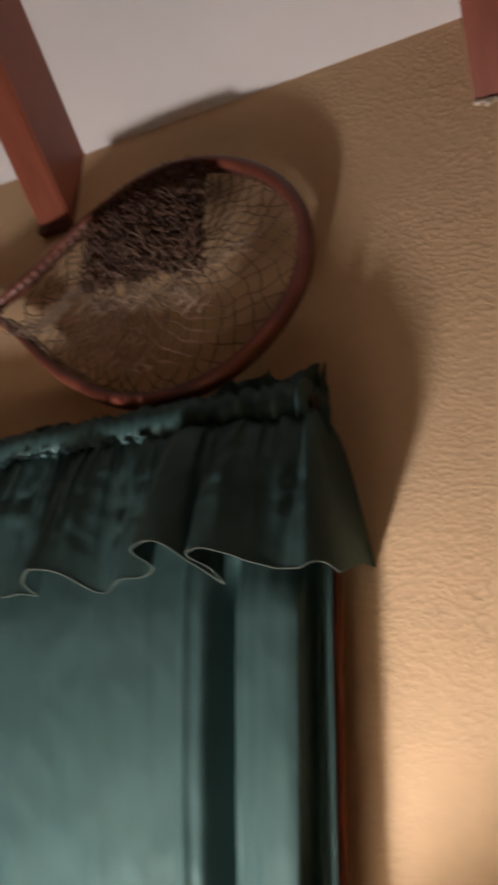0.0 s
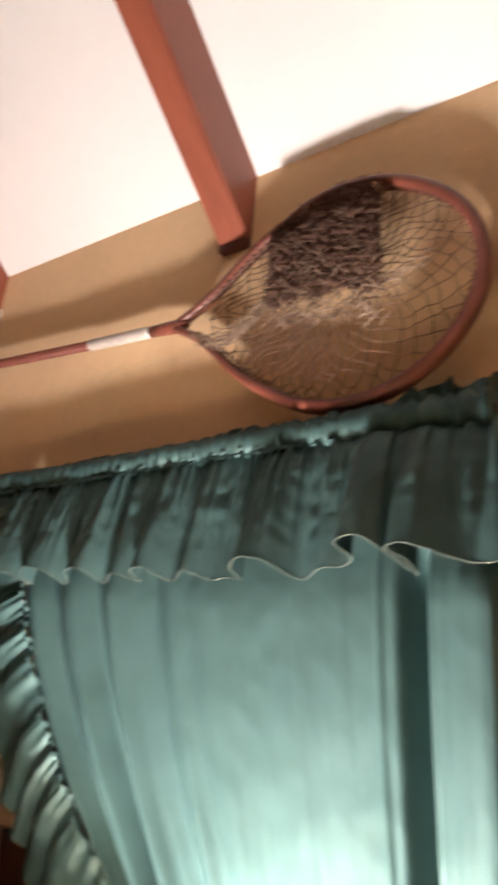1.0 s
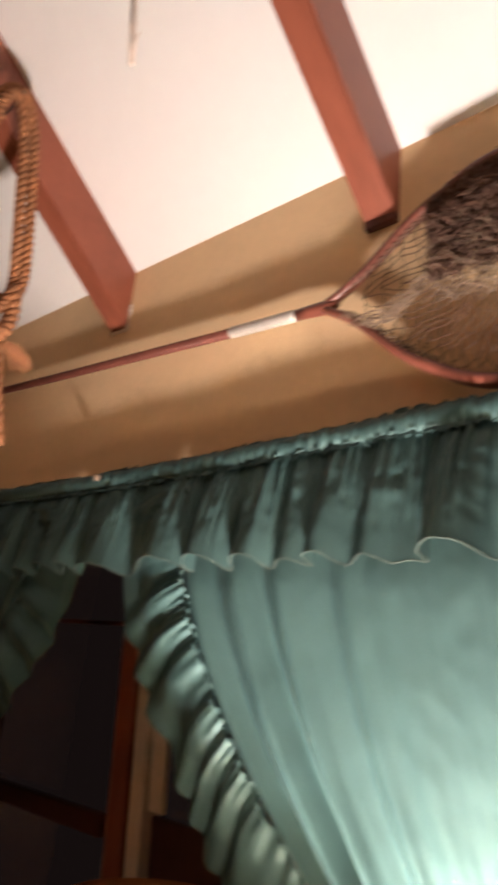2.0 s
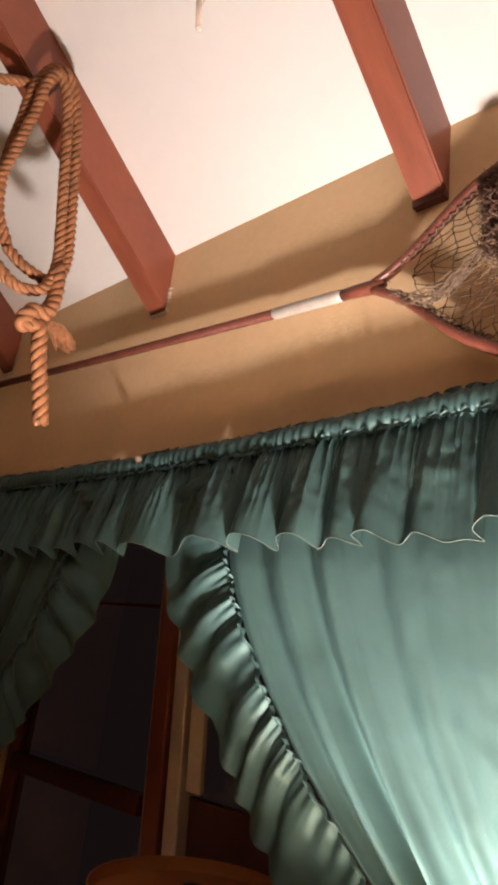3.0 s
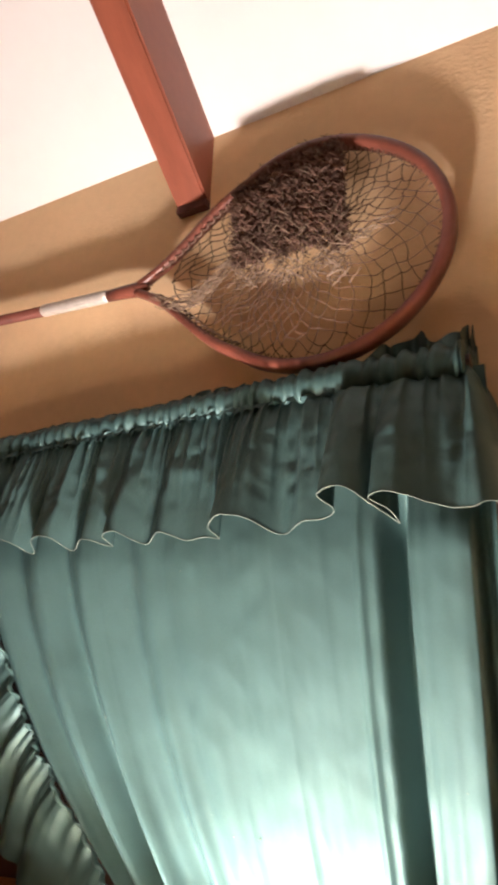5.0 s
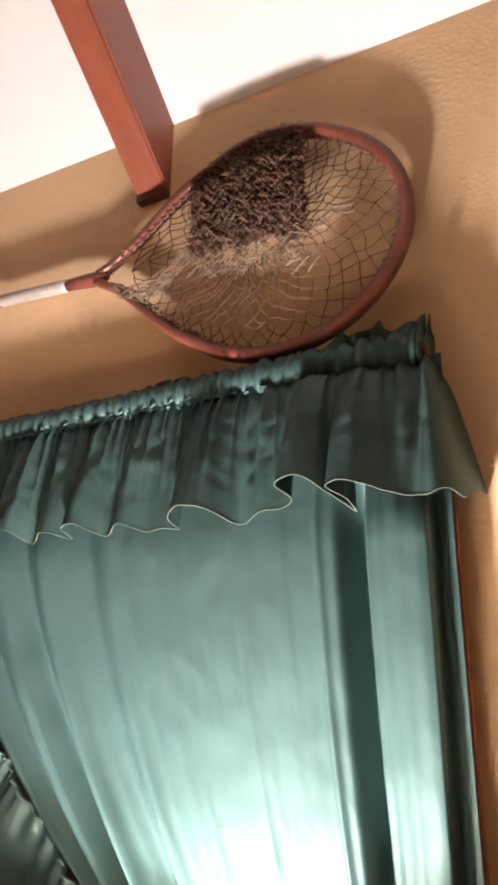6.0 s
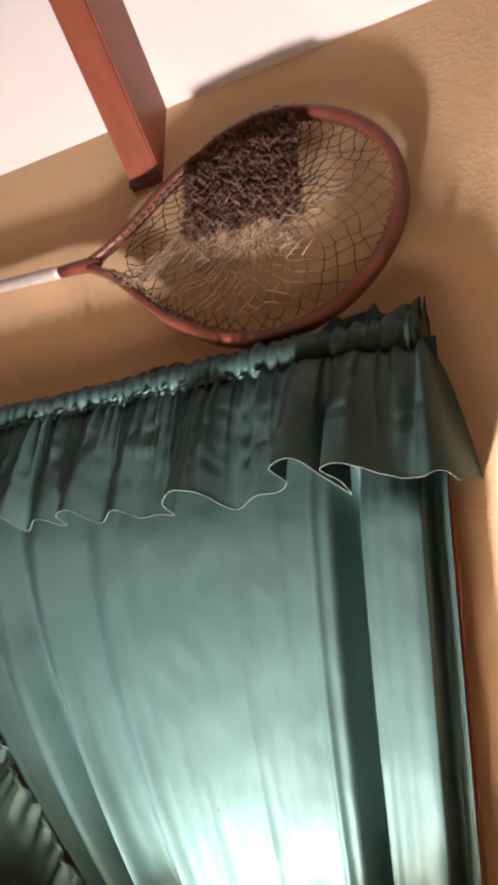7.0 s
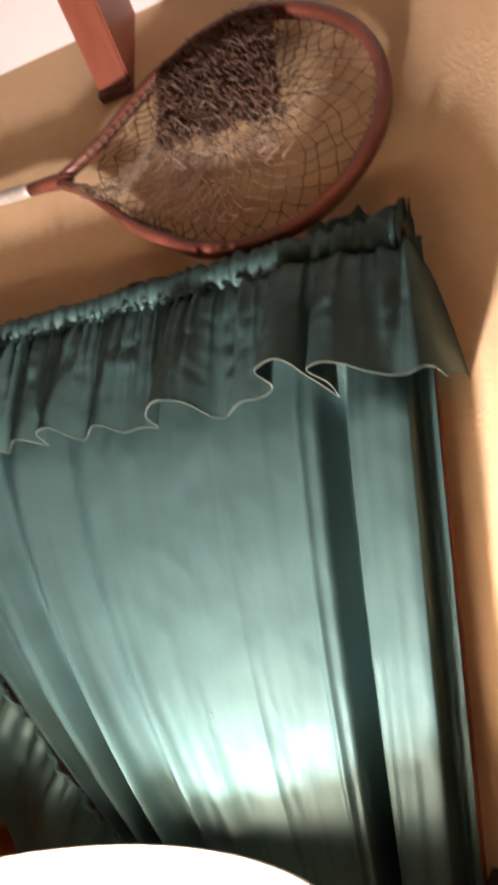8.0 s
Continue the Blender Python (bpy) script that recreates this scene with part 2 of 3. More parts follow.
def gable(name, x0, x1):
    top = CEIL + SLOPE * -RIDGE_Y
    bm = bmesh.new()
    prof = [(0, 0), (Y0, 0), (Y0, CEIL), (RIDGE_Y, top), (0, CEIL)]
    A = [bm.verts.new((x0, y, z)) for y, z in prof]
    B = [bm.verts.new((x1, y, z)) for y, z in prof]
    bm.faces.new(A), bm.faces.new(B[::-1])
    for i in range(5):
        bm.faces.new((A[i], B[i], B[(i + 1) % 5], A[(i + 1) % 5]))
    bmesh.ops.recalc_face_normals(bm, faces=bm.faces)
    tagged(part(name, bm, M_WALL), "ochre plastered gable wall", "wall", kind="structure")


gable("wall_east", X1, X1 + 0.2)
gable("wall_west", X0 - 0.2, X0)
tagged(part("wall_south", box(X0, X1, Y0 - 0.2, Y0, 0, CEIL), M_WALL), "ochre plastered wall", "wall", kind="structure")


def ceiling_slope(name, ya, yb, th=0.08):
    za, zb = CEIL, CEIL + SLOPE * -RIDGE_Y
    bm = bmesh.new()
    prof = [(ya, za), (yb, zb), (yb, zb + th), (ya, za + th)]
    A = [bm.verts.new((X0 - 0.2, y, z)) for y, z in prof]
    B = [bm.verts.new((X1 + 0.2, y, z)) for y, z in prof]
    bm.faces.new(A), bm.faces.new(B[::-1])
    for i in range(4):
        bm.faces.new((A[i], B[i], B[(i + 1) % 4], A[(i + 1) % 4]))
    bmesh.ops.recalc_face_normals(bm, faces=bm.faces)
    tagged(part(name, bm, M_CEIL), "white plastered sloping ceiling between the rafters", "ceiling", kind="structure")


ceiling_slope("ceiling_north", 0, RIDGE_Y)
ceiling_slope("ceiling_south", Y0, RIDGE_Y)
part("wall_head", box(X0, X1, 0.002, WT, CEIL - 0.001, CEIL + 0.2), M_WALL)["kind"] = "structure"

# rafters
RAFTER_W, RAFTER_H = 0.051, 0.126


def rafter_mesh(w, length=1.34):
    """Sloping rafter; the bottom corner on the right at the wall is the origin; the eaves end is cut plumb."""
    bm = bmesh.new()
    prof = [(0.004, -0.003), (-length, SLOPE * length), (-length, SLOPE * length + RAFTER_H + 0.004), (0.004, RAFTER_H + 0.001)]
    A = [bm.verts.new((-w, y, z)) for y, z in prof]
    B = [bm.verts.new((0, y, z)) for y, z in prof]
    bm.faces.new(A), bm.faces.new(B[::-1])
    for i in range(4):
        bm.faces.new((A[i], B[i], B[(i + 1) % 4], A[(i + 1) % 4]))
    bmesh.ops.recalc_face_normals(bm, faces=bm.faces)
    es = [e for e in bm.edges if abs((e.verts[0].co - e.verts[1].co).normalized().y) > 0.5]
    bmesh.ops.bevel(bm, geom=es, offset=0.003, segments=2, affect="EDGES")
    return bm


first = thing("rafter", "red-brown painted timber rafter under the white sloping ceiling", "rafter", "rafters", at=(0, 0, CEIL - RAFTER_H))
part("beam", rafter_mesh(RAFTER_W), M_RED, first)
# contact shade under the rafter end, built as a thin dark strip
part("gap_shade", box(-RAFTER_W + 0.001, 0.0, -0.013, 0.003, -0.0035, 0.0085, 0.001), M_SHADOWGAP, first, "dark strip standing in for shade under the rafter end")


def chipped_plaster():
    """Ragged lip of plaster where a rafter goes into the wall."""
    r = random.Random(8)
    bm = bmesh.new()
    for i in range(34):
        u = r.random()
        x, z = (-RAFTER_W + u * (RAFTER_W + 0.006), -0.004) if i < 20 else (0.003, r.uniform(-0.003, 0.06))
        g = bmesh.ops.create_icosphere(bm, subdivisions=1, radius=r.uniform(0.002, 0.0055))
        bmesh.ops.scale(bm, vec=(r.uniform(0.8, 1.6), 0.6, r.uniform(0.6, 1.1)), verts=g["verts"])
        bmesh.ops.translate(bm, vec=(x, -0.001, z + r.uniform(-0.003, 0.002)), verts=g["verts"])
    return bm


CHIPS = mesh("chipped_plaster", chipped_plaster(), M_WHITE)
for rx in (-1.8, -1.2, -0.6, 0.566, 1.17):
    more = copy_thing(first, pose(rx, 0, CEIL - RAFTER_H))
    for child in more.children:
        if child.name.startswith("gap_shade"):
            child.data, child.name = CHIPS, "chipped_plaster"
            child["label"], child["kind"] = "ragged white plaster crumbs at the rafter end", "stuff"

# ---- window in its deep reveal ----
window = thing("window_1", "dark night window with red-brown painted wooden frame and cream inner post", "window", kind="structure", at=(0, 0, 0))
WY = 0.262
part("window_frame", box(OPEN_X0, OPEN_X1, WY, WT - 0.002, OPEN_Z1 - 0.05, OPEN_Z1, 0.003), M_RED, window)
part("window_frame", box(OPEN_X0, OPEN_X1, WY, WT - 0.002, OPEN_Z0, OPEN_Z0 + 0.06, 0.003), M_RED, window)
part("window_frame", box(OPEN_X0, OPEN_X0 + 0.05, WY, WT - 0.002, OPEN_Z0 + 0.06, OPEN_Z1 - 0.05, 0.003), M_RED, window)
part("window_frame", box(OPEN_X1 - 0.05, OPEN_X1, WY, WT - 0.002, OPEN_Z0 + 0.06, OPEN_Z1 - 0.05, 0.003), M_RED, window)


def leaning(bm):
    """The old posts stand a little out of plumb."""
    for v in bm.verts:
        v.co.x -= 0.09 * (v.co.z - 1.62)
    return bm


part("window_post", leaning(box(-0.744, -0.697, 0.225, WT - 0.004, OPEN_Z0 + 0.06, OPEN_Z1 - 0.05, 0.004)), M_RED, window, "red-brown painted window post")
part("glazing_bar", leaning(box(-0.752, -0.746, 0.232, 0.246, OPEN_Z0 + 0.06, OPEN_Z1 - 0.05, 0.001)), M_CREAM, window, "thin pale edge bead")
part("cream_post", leaning(box(-0.694, -0.656, 0.235, WT - 0.006, OPEN_Z0 + 0.06, OPEN_Z1 - 0.05, 0.004)), M_CREAM, window, "cream painted post beside the red one")
part("cream_board", leaning(box(-0.650, -0.611, 0.244, 0.256, 1.345, OPEN_Z1 - 0.05, 0.003)), M_CREAM, window, "short cream painted board")
part("transom", box(-1.245, -0.75, 0.240, 0.262, 1.672, 1.680, 0.002), M_POLE, window)
part("rail", box(-1.245, -0.75, 0.240, 0.266, 1.275, 1.315, 0.004), M_DIMRED, window)
part("lower_panel", box(-0.636, OPEN_X1 - 0.05, 0.262, 0.278, OPEN_Z0 + 0.06, 1.335, 0.003), M_DIMRED, window)
glass = part("pane", box(-1.25, -0.738, 0.272, 0.276, OPEN_Z0 + 0.06, OPEN_Z1 - 0.05), M_GLASS, window)
glass = part("pane", box(-0.626, OPEN_X1 - 0.05, 0.280, 0.284, OPEN_Z0 + 0.06, OPEN_Z1 - 0.05), M_GLASS, window)
tagged(part("window_sill", box(OPEN_X0 + 0.002, OPEN_X1 - 0.002, -0.004, WY - 0.002, OPEN_Z0, OPEN_Z0 + 0.025, 0.004), M_RED), "red-brown painted deep window sill", "sill", kind="structure")
tagged(part("trim", box(OPEN_X1 + 0.002, 0.362, -0.016, -0.002, 0.9, 1.868, 0.004), M_RED), "red-brown painted casing along the window opening", "trim", kind="structure")

# ---- curtain rod ----
ROD_Y, ROD_Z = -0.035, 1.895


def rod_z(x):
    return ROD_Z - 0.012 * math.exp(-((x + 0.50) / 0.32) ** 2) + 0.002 * math.sin(9 * x)


rod = thing("curtain_rod", "dark wooden curtain rod threaded through the gathered valance", "curtain rod", at=(0, ROD_Y, ROD_Z))
part("pole", tube([(x / 20, 0, rod_z(x / 20) - ROD_Z) for x in range(-28, 8)], 0.008, 10), M_DARK, rod)
for bx in (0.335, -0.528, -1.35):
    part("bracket", box(bx - 0.006, bx + 0.006, 0.004, 0.050, -0.007, 0.005, 0.002), M_BRASS, rod)
knob = bmesh.new()
bmesh.ops.create_uvsphere(knob, u_segments=12, v_segments=8, radius=0.0065, matrix=Matrix.Translation((-0.528, -0.024, -0.006)))
part("knob", knob, M_NETP, rod, "small cream bead on the rod hook", smooth=True)


# ---- valance ----
class Pleats:
    """Uneven pleats along the rod: a phase that runs on at a changing rate."""

    def __init__(self, seed, xa, xb, width):
        r = random.Random(seed)
        self.x, self.h = [xa - 0.1], [1.0]
        while self.x[-1] < xb + 0.2:
            self.x.append(self.x[-1] + width(self.x[-1]) * r.uniform(0.4, 1.75))
            self.h.append(r.uniform(0.4, 1.4))

    def at(self, s):
        k = int(np.searchsorted(self.x, s)) - 1
        k = max(0, min(k, len(self.x) - 2))
        f = (s - self.x[k]) / (self.x[k + 1] - self.x[k])
        e = smooth01(f)
        return 2 * math.pi * (k + f), self.h[k] * (1 - e) + self.h[k + 1] * e


# lie of the near valance's hem from one end of the cloth to the other: place along the rod, distance out from the wall
HEM = ((-0.540, 0.060), (-0.500, 0.086), (-0.452, 0.082), (-0.415, 0.056), (-0.385, 0.066), (-0.340, 0.092), (-0.300, 0.086), (-0.266, 0.062),
       (-0.272, 0.078), (-0.248, 0.094), (-0.215, 0.082), (-0.195, 0.062), (-0.178, 0.086), (-0.150, 0.088), (-0.128, 0.064), (-0.100, 0.080),
       (-0.070, 0.068), (-0.063, 0.068), (-0.068, 0.082), (-0.048, 0.088), (-0.016, 0.066), (0.012, 0.082), (0.040, 0.068), (0.068, 0.070), (0.083, 0.067),
       (0.078, 0.083), (0.100, 0.098), (0.128, 0.090), (0.156, 0.066), (0.184, 0.080), (0.210, 0.082), (0.224, 0.092), (0.214, 0.110),
       (0.240, 0.118), (0.260, 0.097), (0.280, 0.070), (0.276, 0.085), (0.262, 0.103), (0.286, 0.106), (0.312, 0.092), (0.333, 0.083), (0.346, 0.082), (0.360, 0.081),
       (0.377, 0.060), (0.386, 0.030), (0.391, -0.004))


def loose_hem(xa, xb, seed):
    """A hem of uneven pleats that hang free."""
    r = random.Random(seed)
    x, out = xa, []
    while x < xb:
        out += [(x, r.uniform(0.082, 0.094)), (x + r.uniform(0.018, 0.034), r.uniform(0.078, 0.090)), (x + r.uniform(0.036, 0.050), r.uniform(0.054, 0.066))]
        x = out[-1][0] + r.uniform(0.006, 0.030)
    return out


def valance(xa, xb, seed, end=False, label=""):
    v_thing = thing("valance", label, "valance", "valances", at=((xa + xb) / 2, ROD_Y, ROD_Z))
    ox = (xa + xb) / 2
    tight = Pleats(seed + 5, xa, xb, lambda x: 0.014 if x < 0.26 else 0.020)
    n = int((xb - xa) / 0.0028)
    keys = HEM if end else loose_hem(xa, xb, seed)
    line = spline([(x, out, 0) for x, out in keys], 14)
    count = len(line) - 1
    # along the rod the same cloth is spread evenly
    flow = np.array([p.x for p in line])
    pad = 60
    wide = np.concatenate([2 * flow[0] - flow[pad:0:-1], flow, 2 * flow[-1] - flow[-2:-pad - 2:-1]])
    bell = np.exp(-(np.arange(-pad, pad + 1) / 17.0) ** 2)
    rod_x = np.maximum.accumulate(np.convolve(wide, bell / bell.sum(), "valid"))

    def loc(x, y, z):
        return (x - ox, y - ROD_Y, z - ROD_Z)

    def skirt(u, v):
        i = min(count, int(round(u * count)))
        p, top = line[i], float(rod_x[i])
        side = smooth01((0.075 - p.y) / 0.06) * smooth01((p.x - 0.374) / 0.010) if end else 0.0
        if end:
            top = min(top, 0.346 + 0.2 * max(0.0, top - 0.346))
        ph, h = tight.at(top)
        e = v ** 0.62 if not side else v ** (0.62 + 0.1 * side)
        gather = (1 - v) ** 1.3
        x = top + (p.x - top) * e + 0.0030 * gather * math.cos(ph)
        out0 = 0.0400 * (1 - side) - 0.004 * side
        y = -(out0 + (p.y - out0) * (max(0.0, v - 0.06) / 0.94) ** (0.66 - 0.26 * smooth01((p.x - 0.08) / 0.10))) - 0.0050 * h * math.sin(ph + 2.5 * noise.noise((top * 20, v * 1.5, seed))) * gather * smooth01(v / 0.08)
        loose = (1 - side) * math.sin(math.pi * min(1.0, v * 1.05))
        y += 0.0034 * loose * noise.noise((top * 34, v * 3.0, seed)) + 0.0022 * loose * noise.noise((top * 75 + v * 4, v * 9, seed + 2))
        y += 0.0034 * loose * abs(noise.noise((top * 40 + v * 9, v * 16 - top * 22, seed + 6)))
        low = 1.722 + 0.60 * (max(0.06, p.y) - 0.06) + 0.026 * side + (0.012 * smooth01((p.x - 0.350) / 0.022) * (1 - side) if end else 0.0) + 0.0015 * noise.noise((p.x * 60, seed, 0))
        high = rod_z(top) - 0.006
        return loc(x, y, high + (low - high) * v)

    part("skirt", sheet(count, 26, skirt), M_CURTAIN, v_thing, smooth=True)
    hem = [skirt(i / count, 1.0) for i in range(0, count + 1, 2) if not end or line[i].x < 0.380]
    part("hem_thread", tube(hem, 0.00050, 5), M_EDGE, v_thing, "pale overlocked hem thread", smooth=True)

    def casing(u, v):
        s = xa + u * (xb - xa)
        ph, h = tight.at(s + 0.014 * v)
        a = radians(-180 + 360 * v)
        r = 0.0160 + 0.0034 * h * math.sin(ph) - 0.0016 * abs(math.sin(ph * 0.5 + 1)) + 0.002 * noise.noise((s * 25, v * 3, seed))
        big = 1.0 + 0.3 * smooth01((s - 0.08) / 0.14)
        y, z = ROD_Y - r * big * math.cos(a) * 1.0, rod_z(s) + r * big * math.sin(-a) * 1.05
        x = s
        if end:
            side = max(0.0, (s - 0.36) / (xb - 0.36))
            x = s if s < 0.342 else 0.342 + 0.12 * (s - 0.342)
            y += (0.004 - y) * side
        return loc(x, y, z)

    part("casing", sheet(n, 20, casing), M_CURTAIN, v_thing, smooth=True)

    def frill(u, v):
        s = xa + u * (xb - xa)
        ph, h = tight.at(s)
        ph2 = ph * 0.8 + 2.0 * noise.noise((s * 30, 3, seed))
        y = -0.046 - 0.003 * v + (0.001 + 0.0045 * v) * h * math.sin(ph2)
        z = rod_z(s) - 0.0125 - v * (0.007 + 0.005 * noise.noise((s * 38, 9, seed))) + 0.0015 * math.cos(ph2)
        x = s + 0.002 * math.cos(ph2 * 1.3)
        if end and s > 0.340:
            x = 0.340 + 0.14 * (s - 0.340)
            y += (0.004 - y) * max(0.0, (s - 0.36) / (xb - 0.36))
        return loc(x, min(y, -0.003), z)

    part("gathering_frill", sheet(n, 5, frill), M_CURTAIN, v_thing, "puckered stitching row under the rod pocket", smooth=True)

    def heading(u, v):
        s = xa + u * (xb - xa)
        ph, h = tight.at(s)
        tall = (0.013 + 0.006 * noise.noise((s * 11, seed, 3))) * (1 + 1.4 * smooth01((s - 0.20) / 0.09))
        amp = (0.003 + 0.007 * v) * h * (1.5 if s > 0.27 else 0.8)
        x = s
        if end and s > 0.342:
            x = 0.342 + 0.12 * (s - 0.342)
        y = -0.031 + amp * math.sin(ph * 0.5 + 1.3 * noise.noise((s * 18, 0, seed)))
        if end:
            y += (0.004 - y) * max(0.0, (s - 0.36) / (xb - 0.36))
        return loc(x, y, rod_z(s) + 0.009 + tall * v * (1 + 0.35 * math.sin(ph * 0.5)))

    part("heading", sheet(n, 6, heading), M_CURTAIN, v_thing, "standing frill above the rod pocket", smooth=True)
    return v_thing


valance(-0.535, 0.43, 11, True, "gathered teal satin valance with pale overlocked hem, hung on the rod")
valance(-1.38, -0.526, 23, False, "dim teal satin valance gathered on the same rod")


# ---- tied-back curtains ----
RIDGES = ((-0.290, 0.010, 0.006), (-0.252, 0.016, -0.010), (-0.212, 0.020, 0.013), (-0.171, 0.014, -0.018), (-0.130, 0.018, 0.017), (-0.070, 0.022, -0.009),
          (-0.036, 0.019, 0.011), (0.022, 0.028, 0.006), (0.110, 0.040, 0.004), (0.200, 0.022, -0.003), (0.2285, 0.0045, 0.0035), (0.310, 0.010, 0.004))
LEFT = -0.305
RIGHT = 0.357


def drop_shift(xt, z):
    """How far a thread that hangs at xt under the rod is drawn aside at the height z."""
    d = max(0.0, 1.742 - z)
    h = 0.30 * d + 1.10 * d * d
    h = h if h < 0.36 else 0.36 + 0.2 * (1 - math.exp(-(h - 0.36) / 0.2))
    return h * max(0.0, (RIGHT - xt) / 0.63) ** 1.3


def panel_point(xt, z, flip):
    x = xt + drop_shift(xt, z)
    gathered = drop_shift(LEFT, z)
    free = smooth01((1.80 - z) / 0.10)
    y = -0.034 - 0.010 * free + 0.006 * smooth01((xt - 0.25) / 0.03)
    for c, w, d in RIDGES:
        y -= (0.4 + 0.6 * free) * d * math.exp(-((xt - c) / w) ** 2) * (0.7 + 1.3 * gathered if c < 0.0 else 1.0)
    y += 0.0024 * noise.noise((xt * 9, z * 4, 2)) + 0.0005 * noise.noise((xt * 26 + z * 14, z * 20 - xt * 9, 7)) + 0.0003 * noise.noise((xt * 70 + z * 30, z * 60, 4))
    fold = smooth01((xt - 0.243) / 0.030) * (1 - smooth01((xt - 0.2745) / 0.0045))
    y += free * (0.044 * fold - 0.005 * smooth01((xt - 0.275) / 0.005) - 0.011 * smooth01((xt - 0.280) / 0.055))
    y += free * 0.0018 * math.sin((xt - 0.29) * 150 + 3 * z) * smooth01((xt - 0.285) / 0.01) + free * (0.026 * smooth01((xt - 0.340) / 0.008) - 0.006 * smooth01((xt - 0.351) / 0.006))
    crease = abs(noise.noise((xt * 24 + z * 9, z * 15 - xt * 9, 12)))
    sharp = max(0.0, 1 - 3.2 * abs(noise.noise((xt * 12 + 0.4, z * 0.7, 41))))
    y -= free * 0.0015 * sharp * sharp
    y += (0.0004 + 0.0006 * smooth01((xt + 0.1) / 0.1)) * crease * (0.4 + free)
    y += free * (0.0034 * noise.noise((xt * 17, z * 0.8, 21)) + 0.0006 * noise.noise((xt * 85, z * 2.6, 31)) * max(0, 1 - 3 * gathered * smooth01((0.1 - xt) / 0.2)))
    return (-1.01 - x if flip else x, min(y, -0.004), z)


def edge_point(z):
    return LEFT + drop_shift(LEFT, z)


def curtain(flip, label):
    c = thing("curtain", label, "curtain", "curtains", at=(-1.01 if flip else 0, 0, 0))
    base = -1.01 if flip else 0.0
    z1, z0 = 1.893, 0.955

    def panel(u, v):
        x, y, z = panel_point(LEFT + u * (RIGHT + 0.005 - LEFT), z1 + (z0 - z1) * v, flip)
        return (x - base, y, z)

    bm = sheet(400, 240, panel)
    if flip:
        bmesh.ops.reverse_faces(bm, faces=bm.faces)
    part("panel", bm, M_CURTAIN, c, smooth=True)

    r = random.Random(4)
    jitter = [r.uniform(-0.5, 0.5) for _ in range(90)]

    def ruffle(u, v):
        """u runs down the seam, v out to the free edge of the frill."""
        z = 1.85 - u * 0.86
        x = edge_point(z)
        k = u * 13 + u * u * 8 + 0.5 * noise.noise((u * 10, 0, 6))
        i = max(0, int(k))
        ph = 2 * math.pi * (k + 0.6 * (jitter[i] * (1 - (k - i)) + jitter[i + 1] * (k - i)))
        fine = 2 * math.pi * (k * 3.6 + jitter[(i * 7) % 80])
        amp = 0.0045 + 0.0055 * smooth01(v * 1.6) * (1 - 0.6 * v)
        d = 0.004
        tx, tz = edge_point(z - d) - x, -d
        n = math.hypot(tx, tz)
        hang = 0.10 + 0.75 * smooth01((u - 0.12) / 0.4)
        nx, nz = tz / n, -tx / n - hang
        m = math.hypot(nx, nz)
        nx, nz = nx / m, nz / m
        wide = (0.140 - 0.030 * smooth01((u - 0.1) / 0.25) + 0.002 * math.sin(ph + 1.0) * v + 0.006 * noise.noise((u * 11, 5, 2)) * v) * v
        lap = amp * (0.35 + 0.65 * v)
        px = x + nx * wide + lap * 0.28 * math.sin(ph + 0.6) * -nz
        pz = z + nz * wide + lap * 0.28 * math.sin(ph + 0.6) * nx - 0.006 * v * v
        py = -0.047 - amp * math.cos(ph) - 0.010 * math.sin(math.pi * min(1, v * 1.4)) + 0.006 * v
        py += 0.0028 * math.sin(fine) * (1 - v) ** 3 + 0.0022 * noise.noise((u * 60, v * 6, 1)) + 0.010 * v * noise.noise((u * 15, v * 1.5, 8))
        return ((-1.01 - px if flip else px) - base, min(py, -0.006), pz)

    bm = sheet(560, 20, ruffle)
    if not flip:
        bmesh.ops.reverse_faces(bm, faces=bm.faces)
    part("ruffle", bm, M_CURTAIN, c, "gathered frill sewn along the curtain edge", smooth=True)

    lint = bmesh.new()
    for _ in range(16):
        x, y, z = panel_point(r.uniform(-0.2, 0.33), r.uniform(1.36, 1.70), flip)
        bmesh.ops.create_icosphere(lint, subdivisions=1, radius=r.uniform(0.0006, 0.0011), matrix=Matrix.Translation((x - base, y - 0.0006, z)))
    part("lint", lint, M_EDGE, c, "tiny pale specks of lint")["kind"] = "stuff"

    def bead(u, v):
        x, y, z = ruffle(u, 0.0)
        k = 1.4 * noise.noise((u * 130, 0, 3))
        a = 2 * math.pi * v
        w = 0.0030 + 0.0016 * k
        return (x + w * math.cos(a), y - 0.004 + w * math.sin(a), z + 0.002 * k)

    part("gathering_seam", sheet(420, 8, bead), M_CURTAIN, c, "puckered gathering seam", smooth=True)
    return c


curtain(False, "teal satin curtain with a frilled edge, swept aside from the window")
curtain(True, "shaded teal satin frilled curtain, swept to the window's far side")

# ---- landing net resting on the valance against the wall ----
NX, NZ, NR, THROAT = 0.177, 2.086, 0.163, (-0.098, 2.100)


def lean_y(z):
    return -0.020 - 0.030 * (2.27 - z)


